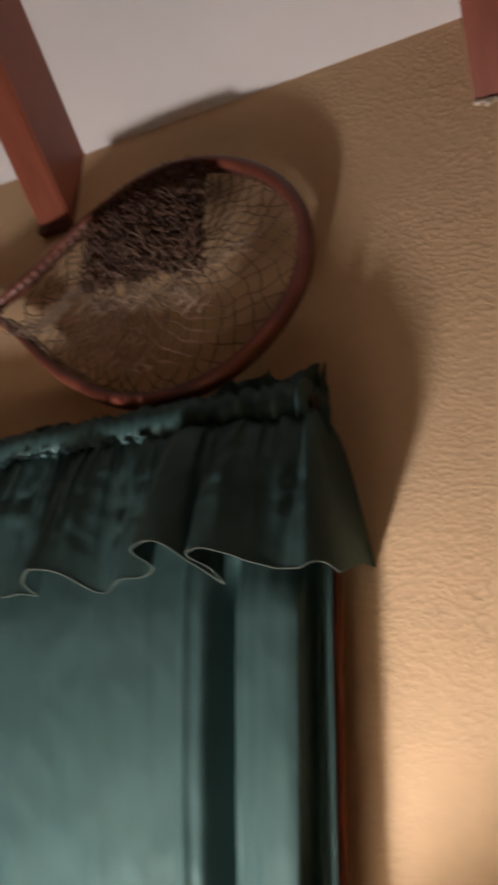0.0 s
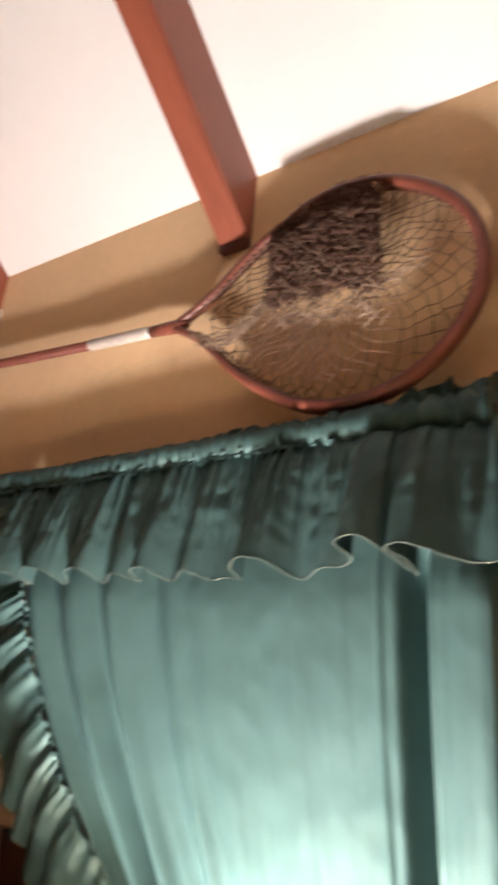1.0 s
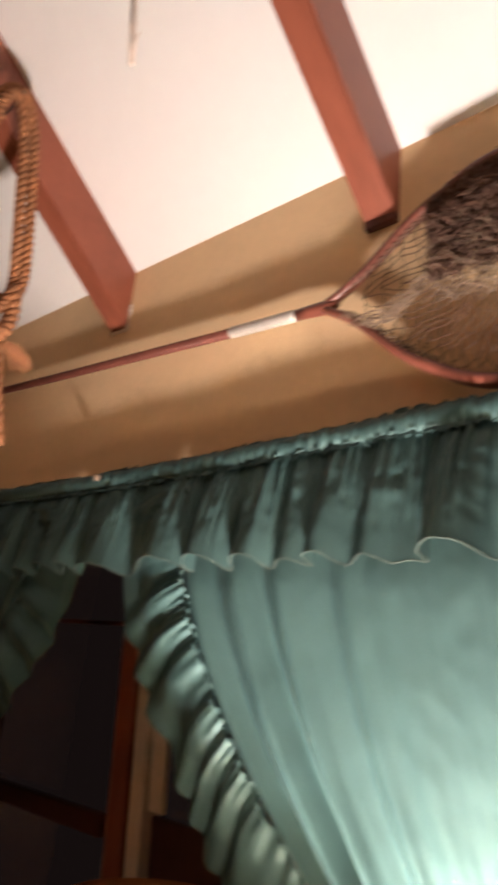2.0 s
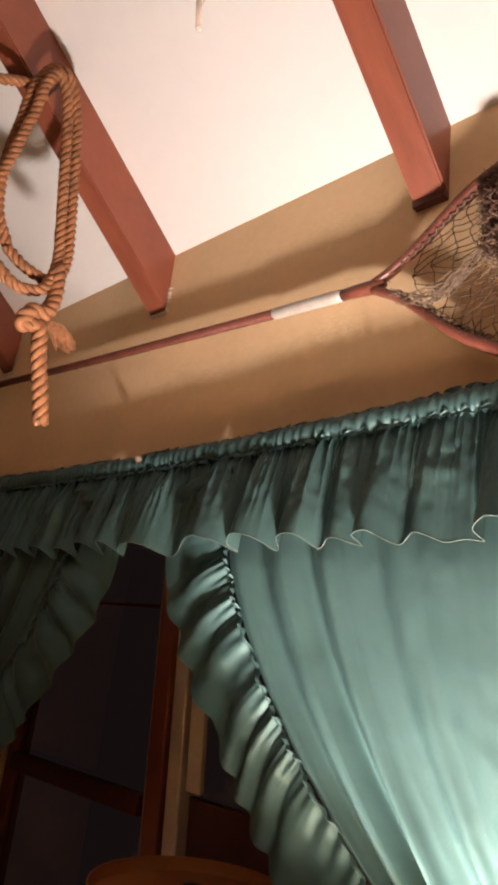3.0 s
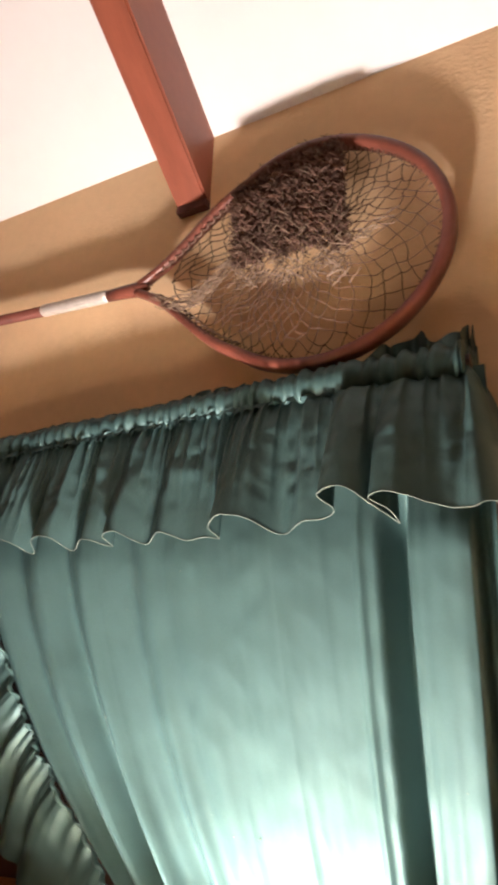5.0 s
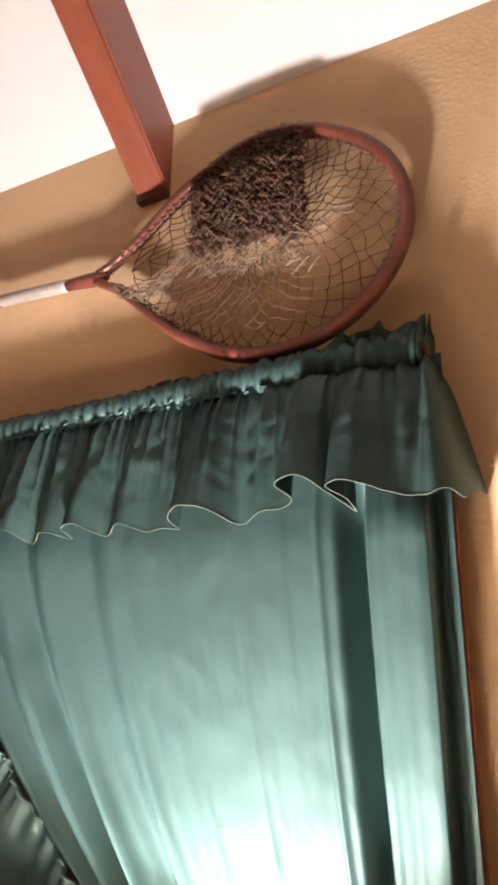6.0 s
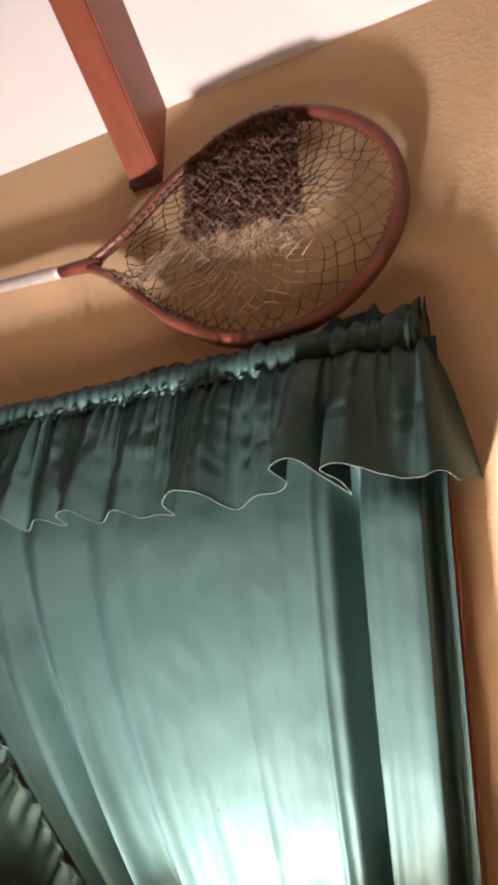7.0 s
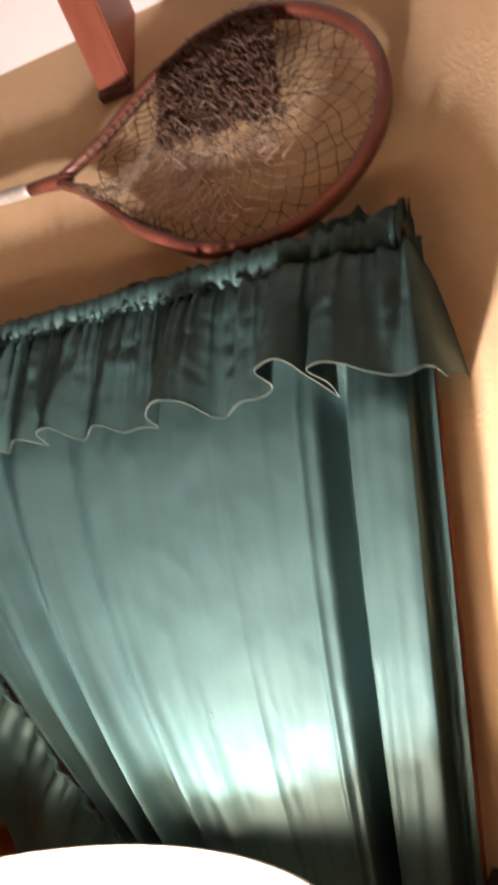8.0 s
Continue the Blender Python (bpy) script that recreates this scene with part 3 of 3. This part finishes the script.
def hoop_outline(n=120):
    d = math.hypot(NX - THROAT[0], NZ - THROAT[1])
    a = math.acos(NR / d)
    pts = []
    start = math.pi - a
    for i in range(17):
        f = i / 17
        e = (NX + NR * math.cos(start), NZ + NR * math.sin(start))
        bow = 0.010 * math.sin(2 * math.pi * f) * -0.6
        pts.append((THROAT[0] + (e[0] - THROAT[0]) * f, THROAT[1] + (e[1] - THROAT[1]) * f + bow + 0.004 * (1 - f)))
    for i in range(70):
        b = start - (2 * math.pi - 2 * a) * i / 69
        r = NR * (1 - 0.07 * math.exp(-((b - 1.01) / 0.70) ** 2))
        pts.append((NX + r * math.cos(b), NZ + r * math.sin(b) * (1.0 if math.sin(b) > 0 else 0.965)))
    for i in range(17):
        f = 1 - (i + 1) / 17
        e = (NX + NR * math.cos(-start), NZ + NR * math.sin(-start) * 0.965)
        bow = 0.010 * math.sin(2 * math.pi * f) * 0.6
        pts.append((THROAT[0] + (e[0] - THROAT[0]) * f, THROAT[1] + (e[1] - THROAT[1]) * f + bow - 0.004 * (1 - f)))
    return pts


OUT = hoop_outline()
net = thing("landing_net", "old wooden landing net with brown netting, resting on the valance", "landing net", at=(NX, lean_y(NZ), NZ))


def nl(x, y, z):
    return (x - NX, y - lean_y(NZ), z - NZ)


hoop_pts = [nl(x, lean_y(z), z) for x, z in OUT]
part("hoop", tube(hoop_pts, [0.0058 + 0.0020 * smooth01((min(i, len(OUT) - 1 - i) - 4) / 16) for i in range(len(OUT))], 16, flat=1.45, square=0.7), M_HOOP, net, "bent varnished wooden hoop", smooth=True)
part("throat_block", tube([nl(-0.150, -0.026, 2.103), nl(-0.125, -0.026, 2.102), nl(-0.100, -0.026, 2.100), nl(-0.078, -0.026, 2.100)], [0.0085, 0.0095, 0.0105, 0.005], 12), M_HOOP, net, smooth=True)
part("ferrule", tube([nl(-0.284, -0.024, 2.112), nl(-0.281, -0.024, 2.112), nl(-0.158, -0.026, 2.104), nl(-0.150, -0.026, 2.103)], [0.0082, 0.0094, 0.0094, 0.0086], 16), M_FERRULE, net, "worn aluminium ferrule", smooth=True)
part("handle", tube([nl(-1.45, -0.022, 2.196), nl(-0.8, -0.023, 2.147), nl(-0.283, -0.024, 2.112)], 0.0082, 14), M_POLE, net, "long red-stained wooden handle", smooth=True)

CX, CZ = 0.150, 2.100


def rail_at(a):
    """How far the inner side of the hoop lies from the middle of the bag, in the direction a."""
    d = Vector((math.cos(a), math.sin(a)))
    best = 0.0
    for (x0, z0), (x1, z1) in zip(OUT, OUT[1:] + OUT[:1]):
        e, w = Vector((x1 - x0, z1 - z0)), Vector((x0 - CX, z0 - CZ))
        den = d.x * e.y - d.y * e.x
        if abs(den) < 1e-9:
            continue
        s, f = (w.x * e.y - w.y * e.x) / den, (w.x * d.y - w.y * d.x) / den
        if s > 0 and -0.01 <= f <= 1.01:
            best = max(best, s)
    return best - 0.006


def belly(x, z, rho):
    """Place of the netting, bellied out from the wall towards its bunched middle."""
    y = lean_y(z) - 0.015 * (1 - rho * rho) * smooth01((2.17 - z) / 0.10) + 0.004 * (1 - rho)
    return Vector(nl(x, min(y, -0.004), z))


SPOKES, RINGS = 44, 10


def spoke(j):
    """Direction of a row of knots: even steps along the rail."""
    return 2 * math.pi * j / SPOKES + 0.10 * math.sin(4 * math.pi * j / SPOKES + 1.2)


RAIL = [rail_at(spoke(j * 0.5)) for j in range(2 * SPOKES)]


def knot(i, j2):
    """Knot of the ring i and the half-spoke j2: small cells near the bunch, wide ones at the rail."""
    a = spoke(j2 * 0.5)
    rho = 0.27 + 0.73 * (i / RINGS) ** 0.9
    R = RAIL[j2 % (2 * SPOKES)]
    if R > 0.17:
        rho *= 1.0 if i == RINGS else 0.97
    x, z = CX + R * rho * math.cos(a), CZ + R * rho * math.sin(a)
    give = 0.0 if i == RINGS else 0.0105 * min(1.0, R * rho / 0.07)
    x, z = x + give * noise.noise((x * 38, z * 38, 3)), z + give * noise.noise((x * 38, z * 38, 9)) - 0.004 * (1 - rho)
    return belly(x, z, rho)


def netting():
    bm = bmesh.new()
    for i in range(RINGS):
        for j in range(SPOKES):
            p = knot(i, 2 * j + i % 2)
            for side in (-1, 1):
                q = knot(i + 1, 2 * j + i % 2 + side)
                if q.x + NX < -0.050:
                    continue
                sag = Vector((0.0042 * noise.noise(p * 150), 0, 0.0042 * noise.noise(q * 150) - 0.0012))
                tube([p, p * 0.66 + q * 0.34 + sag, p * 0.3 + q * 0.7 + sag * 0.7, q], 0.00075, 3, bm, caps=False)
            if i:
                bmesh.ops.create_icosphere(bm, subdivisions=1, radius=0.0012, matrix=Matrix.Translation(p))
    return bm


def lashings():
    """Short turns of dark twine that hold the netting to the rail."""
    bm = bmesh.new()
    for j in range(2 * SPOKES):
        p = knot(RINGS, j)
        way = Vector((math.cos(spoke(j * 0.5)), 0, math.sin(spoke(j * 0.5))))
        slip = Vector((0.004 * noise.noise(p * 70), 0, 0.004 * noise.noise(p * 70 + Vector((5, 0, 0)))))
        tube([p - way * 0.006 + slip, p + Vector((0, -0.004, 0)), p + way * 0.004 + Vector((0, -0.011, 0))], 0.0009, 4, bm, caps=False)
    return bm


part("netting", netting(), M_NETD, net, "brown knotted twine mesh")["kind"] = "stuff"
part("lashing", lashings(), M_NETD, net, "dark twine turns along the rail")["kind"] = "stuff"


def rail_cord(first_point, last_point):
    """A cord wound along the inner side of the rail."""
    bm = bmesh.new()
    line = spline([hoop_pts[k] for k in range(first_point, last_point)], 6)
    mid = Vector(nl(CX, lean_y(CZ), CZ))
    pts = []
    for i, p in enumerate(line):
        inward = (mid - p).normalized()
        pts.append(p + inward * (0.0105 + 0.0020 * math.sin(i * 1.1)) + Vector((0, -0.004 + 0.0022 * math.cos(i * 1.1), 0)))
    return tube(pts, 0.0017, 6, bm)


N = len(hoop_pts)
part("rail_cord", rail_cord(N - 17, N - 3), M_NETP, net, "pale cord wound along the lower arm", smooth=True)
part("rail_cord", rail_cord(3, 15), M_NET, net, "brown cord wound along the upper arm", smooth=True)
BAG_X, BAG_W = 0.062, 0.150


def bag_top(x):
    return OUT[min(range(N // 2 + 6), key=lambda q: abs(OUT[q][0] - x))][1]


def bag_place(u, v):
    """The bunched bag: u along the rail, v down from it."""
    x0 = BAG_X + BAG_W * u
    top = bag_top(x0) + 0.0055 + 0.005 * noise.noise((u * 13, 1, 1)) + 0.003 * noise.noise((u * 37, 1, 7))
    z = top - v * (0.150 - 0.02 * abs(u - 0.45) + 0.045 * u)
    x = x0 + 0.015 * v
    y = lean_y(z) - 0.007 * smooth01(v / 0.10) - 0.013 * smooth01((v - 0.05) / 0.4)
    return x, y, z


def core(u, v):
    x, y, z = bag_place(u, v * (0.84 + 0.34 * noise.noise((u * 8, 0, 2)) + 0.08 * noise.noise((u * 30, 0, 5))))
    y += 0.006 + 0.006 * noise.noise((u * 16, v * 14, 3)) + 0.004 * noise.noise((u * 40, v * 40, 8))
    return nl(x, min(y, -0.004), z)


part("bunched_bag", sheet(60, 40, core), M_NET, net, "dark bunched end of the net bag", smooth=True)


def loops(seed, count, v0, v1, size, thick, stray):
    """Little slack loops of twine, row upon row, over the bunched bag."""
    r = random.Random(seed)
    bm = bmesh.new()
    for _ in range(count):
        u, v = r.uniform(-0.02, 1.02), v0 + (v1 - v0) * r.random()
        x, y, z = bag_place(u, v)
        w, h = size * r.uniform(0.6, 1.2), size * r.uniform(0.5, 1.2)
        turn = r.gauss(-0.35, 0.5 + stray)
        lift, twist = r.uniform(-0.002, 0.007), r.uniform(-1.2, 1.2)
        pts = []
        for k in range(7):
            f = k / 6 - 0.5
            a, b = w * f * 1.5, h * (math.cos(f * math.pi * 1.5) + 0.25 * math.sin(twist + 7 * f))
            pts.append(nl(x + a * math.cos(turn) - b * math.sin(turn), min(-0.004, y - lift - 0.004 * math.cos(f * 4 + twist)), z + a * math.sin(turn) - b * math.cos(turn)))
        tube(pts, thick * r.uniform(0.8, 1.2), 3, bm, caps=False)
    return bm


part("slack_twine", loops(3, 3200, -0.01, 1.0, 0.0060, 0.00062, 0.15), M_NET, net, "dense brown loops of slack twine")["kind"] = "stuff"
part("pale_loops", loops(9, 230, 0.10, 0.98, 0.007, 0.0006, 0.35), M_NETP, net, "paler loops of twine")["kind"] = "stuff"
part("frayed_twine", loops(17, 230, 0.68, 1.22, 0.012, 0.0006, 0.7), M_NETP, net, "pale frayed twine below the bunch")["kind"] = "stuff"


def draw_cord(path, count, spread, seed):
    """Loose strands of pale twine along a sagging path."""
    r = random.Random(seed)
    bm = bmesh.new()
    line = spline([nl(x, lean_y(z) - d, z) for x, d, z in path], 8)
    for _ in range(count):
        p, q, e = r.uniform(0, 6.3), r.uniform(0, 6.3), r.uniform(0.2, 1.0) * spread
        g, s = r.uniform(0.35, 0.8), r.gauss(0, spread * 0.7)
        a, b = sorted((r.uniform(0, 0.5), r.uniform(0.5, 1.0)))
        pts = [w + Vector((e * math.sin(p + i * g) * 0.5, -abs(e) * 0.4, s + e * math.sin(q + i * g * 1.2))) for i, w in enumerate(line) if a <= i / len(line) <= b]
        if len(pts) > 3:
            tube(pts, 0.0006, 3, bm, caps=False)
    return bm


for path, count, spread, seed in ((((-0.070, 0.010, 2.078), (-0.03, 0.014, 2.055), (0.02, 0.018, 2.046), (0.060, 0.022, 2.072), (0.100, 0.026, 2.110)), 34, 0.009, 4),
                                  (((0.190, 0.028, 2.105), (0.205, 0.026, 2.080), (0.232, 0.022, 2.070), (0.265, 0.016, 2.082), (0.300, 0.010, 2.100)), 12, 0.006, 6)):
    part("draw_cord", draw_cord(path, count, spread, seed), M_NETP, net, "loose pale twine strands")["kind"] = "stuff"

# ---- coil of rope on the rafter ----
def twisted(path, radius, bm, turns_per_m=26):
    """Three strands laid round a path."""
    L, acc = [0.0], 0.0
    for a, b in zip(path, path[1:]):
        acc += (b - a).length
        L.append(acc)
    for s in range(3):
        pts = []
        side = None
        for i, p in enumerate(path):
            d = (path[min(i + 1, len(path) - 1)] - path[max(0, i - 1)]).normalized()
            side = d.cross(Vector((1, 0, 0))).normalized() if side is None else (side - d * side.dot(d)).normalized()
            up = d.cross(side)
            a = 2 * math.pi * (turns_per_m * L[i] + s / 3)
            pts.append(p + radius * 0.5 * (math.cos(a) * side + math.sin(a) * up))
        tube(pts, radius * 0.56, 6, bm)
    return bm


rope = thing("rope_coil", "coil of orange-brown twisted hemp rope hung on the rafter", "rope", at=(-0.58, -0.3, 2.5))


def rp(y, z, x=-0.575):
    return (x + 0.58, y + 0.3, z - 2.5)


loop_a = spline([rp(-0.345, 2.164), rp(-0.372, 2.215), rp(-0.380, 2.300), rp(-0.377, 2.379, -0.565), rp(-0.371, 2.455, -0.562), rp(-0.348, 2.509, -0.556), rp(-0.315, 2.508, -0.556),
                 rp(-0.288, 2.448, -0.560), rp(-0.271, 2.356, -0.560), rp(-0.254, 2.243, -0.560), rp(-0.250, 2.174, -0.556), rp(-0.268, 2.130, -0.552), rp(-0.312, 2.131, -0.556), rp(-0.345, 2.160)], 26)
loop_b = spline([rp(-0.343, 2.093, -0.545), rp(-0.380, 2.130, -0.550), rp(-0.392, 2.220, -0.552), rp(-0.380, 2.310, -0.552), rp(-0.367, 2.390, -0.546), rp(-0.362, 2.452, -0.542), rp(-0.345, 2.488, -0.540),
                 rp(-0.326, 2.468, -0.542), rp(-0.308, 2.408, -0.545), rp(-0.292, 2.310, -0.546), rp(-0.278, 2.222, -0.546), rp(-0.272, 2.156, -0.542), rp(-0.288, 2.102, -0.536), rp(-0.321, 2.087, -0.540), rp(-0.345, 2.094, -0.545)], 26)
tail = spline([rp(-0.270, 2.150, -0.538), rp(-0.268, 2.100, -0.532), rp(-0.280, 2.060, -0.524), rp(-0.304, 2.050, -0.524), rp(-0.310, 2.030, -0.534), rp(-0.286, 2.032, -0.526),
               rp(-0.276, 1.996, -0.528), rp(-0.262, 1.948, -0.53), rp(-0.246, 1.889, -0.53)], 22)
hitch = spline([rp(-0.440, 2.425, -0.580), rp(-0.410, 2.443, -0.576), rp(-0.378, 2.460, -0.574), rp(-0.340, 2.470, -0.586)], 20)
part("loop", twisted(loop_a, 0.0092, bmesh.new()), M_ROPE, rope, smooth=True)
part("loop", twisted(loop_b, 0.0092, bmesh.new()), M_ROPE, rope, smooth=True)
part("tail", twisted(tail, 0.0125, bmesh.new(), 22), M_ROPE, rope, "thick knotted rope end", smooth=True)
part("hitch", twisted(hitch, 0.0088, bmesh.new()), M_ROPE, rope, smooth=True)


def frayed(seed):
    r = random.Random(seed)
    bm = bmesh.new()
    for _ in range(160):
        y, z = -0.262 + r.uniform(-0.012, 0.012), 2.046 + r.uniform(-0.006, 0.006)
        a = r.uniform(-0.6, 1.0)
        l = r.uniform(0.015, 0.036)
        pts = [rp(y + l * f * math.cos(a), z - l * f * (0.55 + 0.5 * math.sin(a)), -0.525 + r.uniform(-0.004, 0.004)) for f in (0, 0.35, 0.7, 1)]
        tube(pts, 0.0008, 4, bm)
    return bm


part("frayed_end", frayed(2), M_ROPE, rope, "frayed tuft of rope fibres")["kind"] = "stuff"
hookbm = tube(spline([rp(-0.335, 2.482, -0.602), rp(-0.335, 2.483, -0.575), rp(-0.335, 2.486, -0.545), rp(-0.335, 2.500, -0.536)], 8), 0.003, 8)
part("hook", hookbm, M_DARK, rope, "iron hook", smooth=True)

# pull cord that hangs from the sloping ceiling
cord = thing("pull_cord", "thin brownish cord with a frayed tip hanging from the ceiling", "cord", at=(0.053, -0.497, CEIL + SLOPE * 0.497))
M_CORD = material("brown_cord", (0.42, 0.33, 0.27), rough=0.8, vary=0.3, scale=60)
part("cord", tube([(-0.077, -0.062, 0.044), (-0.050, -0.040, -0.25), (-0.024, -0.019, -0.50), (-0.008, -0.006, -0.62), (0, 0, -0.703)], [0.0016, 0.0016, 0.0017, 0.0021, 0.0024], 8), M_CORD, cord, smooth=True)
part("frayed_tip", tube([(0.002, 0, -0.672), (-0.006, 0.002, -0.680), (-0.011, 0.003, -0.678)], 0.0007, 5), M_CORD, cord)

# ---- lit table lamp below the curtain ----
lamp = thing("table_lamp", "lit table lamp with a wide open-topped cream shade", "table lamp", "table lamps", at=(LAMP_X, LAMP_Y, 0.75))


def shade_mesh(r1, z1, r0, z0, th=0.0016):
    return lathe([(r0, z0), (r1, z1), (r1 - th, z1), (r0 - th, z0), (r0, z0)], 0, 0, 64, closed=False)


part("shade", shade_mesh(RIM_R, RIM_Z - 0.75, 0.225, 1.02 - 0.75), M_SHADE, lamp, "glowing cream fabric shade", smooth=True)
part("rim_wire", tube([(RIM_R * math.cos(a / 32 * math.pi), RIM_R * math.sin(a / 32 * math.pi), RIM_Z - 0.75) for a in range(64)], 0.0022, 6, closed=True), M_SHADE, lamp, smooth=True)
part("base", lathe([(0.075, 0.0), (0.075, 0.012), (0.03, 0.03), (0.05, 0.10), (0.06, 0.17), (0.035, 0.24), (0.015, 0.28), (0.015, 0.305), (0.0, 0.305)], 0, 0, 32), M_BRASS, lamp, smooth=True)
part("socket", lathe([(0.016, 0.305), (0.018, 0.315), (0.018, 0.335), (0.0, 0.337)], 0, 0, 20), M_BRASS, lamp, smooth=True)
bb = bmesh.new()
bmesh.ops.create_uvsphere(bb, u_segments=16, v_segments=10, radius=0.018, matrix=Matrix.Translation((0, 0, 0.350)))
part("bulb", bb, M_BULB, lamp, smooth=True)
table = thing("side_table", "dark wooden side table under the lamp", "table", at=(LAMP_X, LAMP_Y - 0.05, 0))
part("tabletop", box(-0.24, 0.24, -0.22, 0.22, 0.715, 0.75, 0.006), M_DARK, table)
for lx in (-0.2, 0.2):
    for ly in (-0.18, 0.18):
        part("leg", box(lx - 0.02, lx + 0.02, ly - 0.02, ly + 0.02, 0, 0.715, 0.003), M_DARK, table)

# ---- unlit lamp on the window sill ----
sill_lamp = thing("table_lamp", "unlit table lamp with an orange fabric shade on the window sill", "table lamp", "table lamps", at=(-0.42, 0.085, OPEN_Z0 + 0.025))
SZ = 1.265 - OPEN_Z0 - 0.025
part("shade", shade_mesh(0.150, SZ, 0.165, SZ - 0.17), M_ORANGE, sill_lamp, "orange fabric shade", smooth=True)
part("rim_wire", tube([(0.150 * math.cos(a / 32 * math.pi), 0.150 * math.sin(a / 32 * math.pi), SZ) for a in range(64)], 0.002, 6, closed=True), M_ORANGE, sill_lamp, smooth=True)
part("diffuser", lathe([(0.0, SZ - 0.018), (0.148, SZ - 0.018), (0.148, SZ - 0.02), (0.0, SZ - 0.02)], 0, 0, 40, closed=False), M_ORANGE, sill_lamp, "orange top disc of the shade")
part("finial", lathe([(0.014, SZ - 0.018), (0.014, SZ + 0.004), (0.0, SZ + 0.006)], 0, 0, 16), M_DARK, sill_lamp, smooth=True)
part("base", lathe([(0.06, 0.0), (0.06, 0.012), (0.02, 0.03), (0.03, 0.08), (0.012, 0.14), (0.008, SZ - 0.02)], 0, 0, 24), M_BRASS, sill_lamp, smooth=True)

# dark box on the wall beside the window
wb = thing("wall_box", "small dark box fixed to the wall beside the window casing", "box", at=(0.41, -0.02, 1.31))
part("case", box(-0.045, 0.045, -0.025, 0.018, -0.06, 0.02, 0.004), M_DARK, wb)
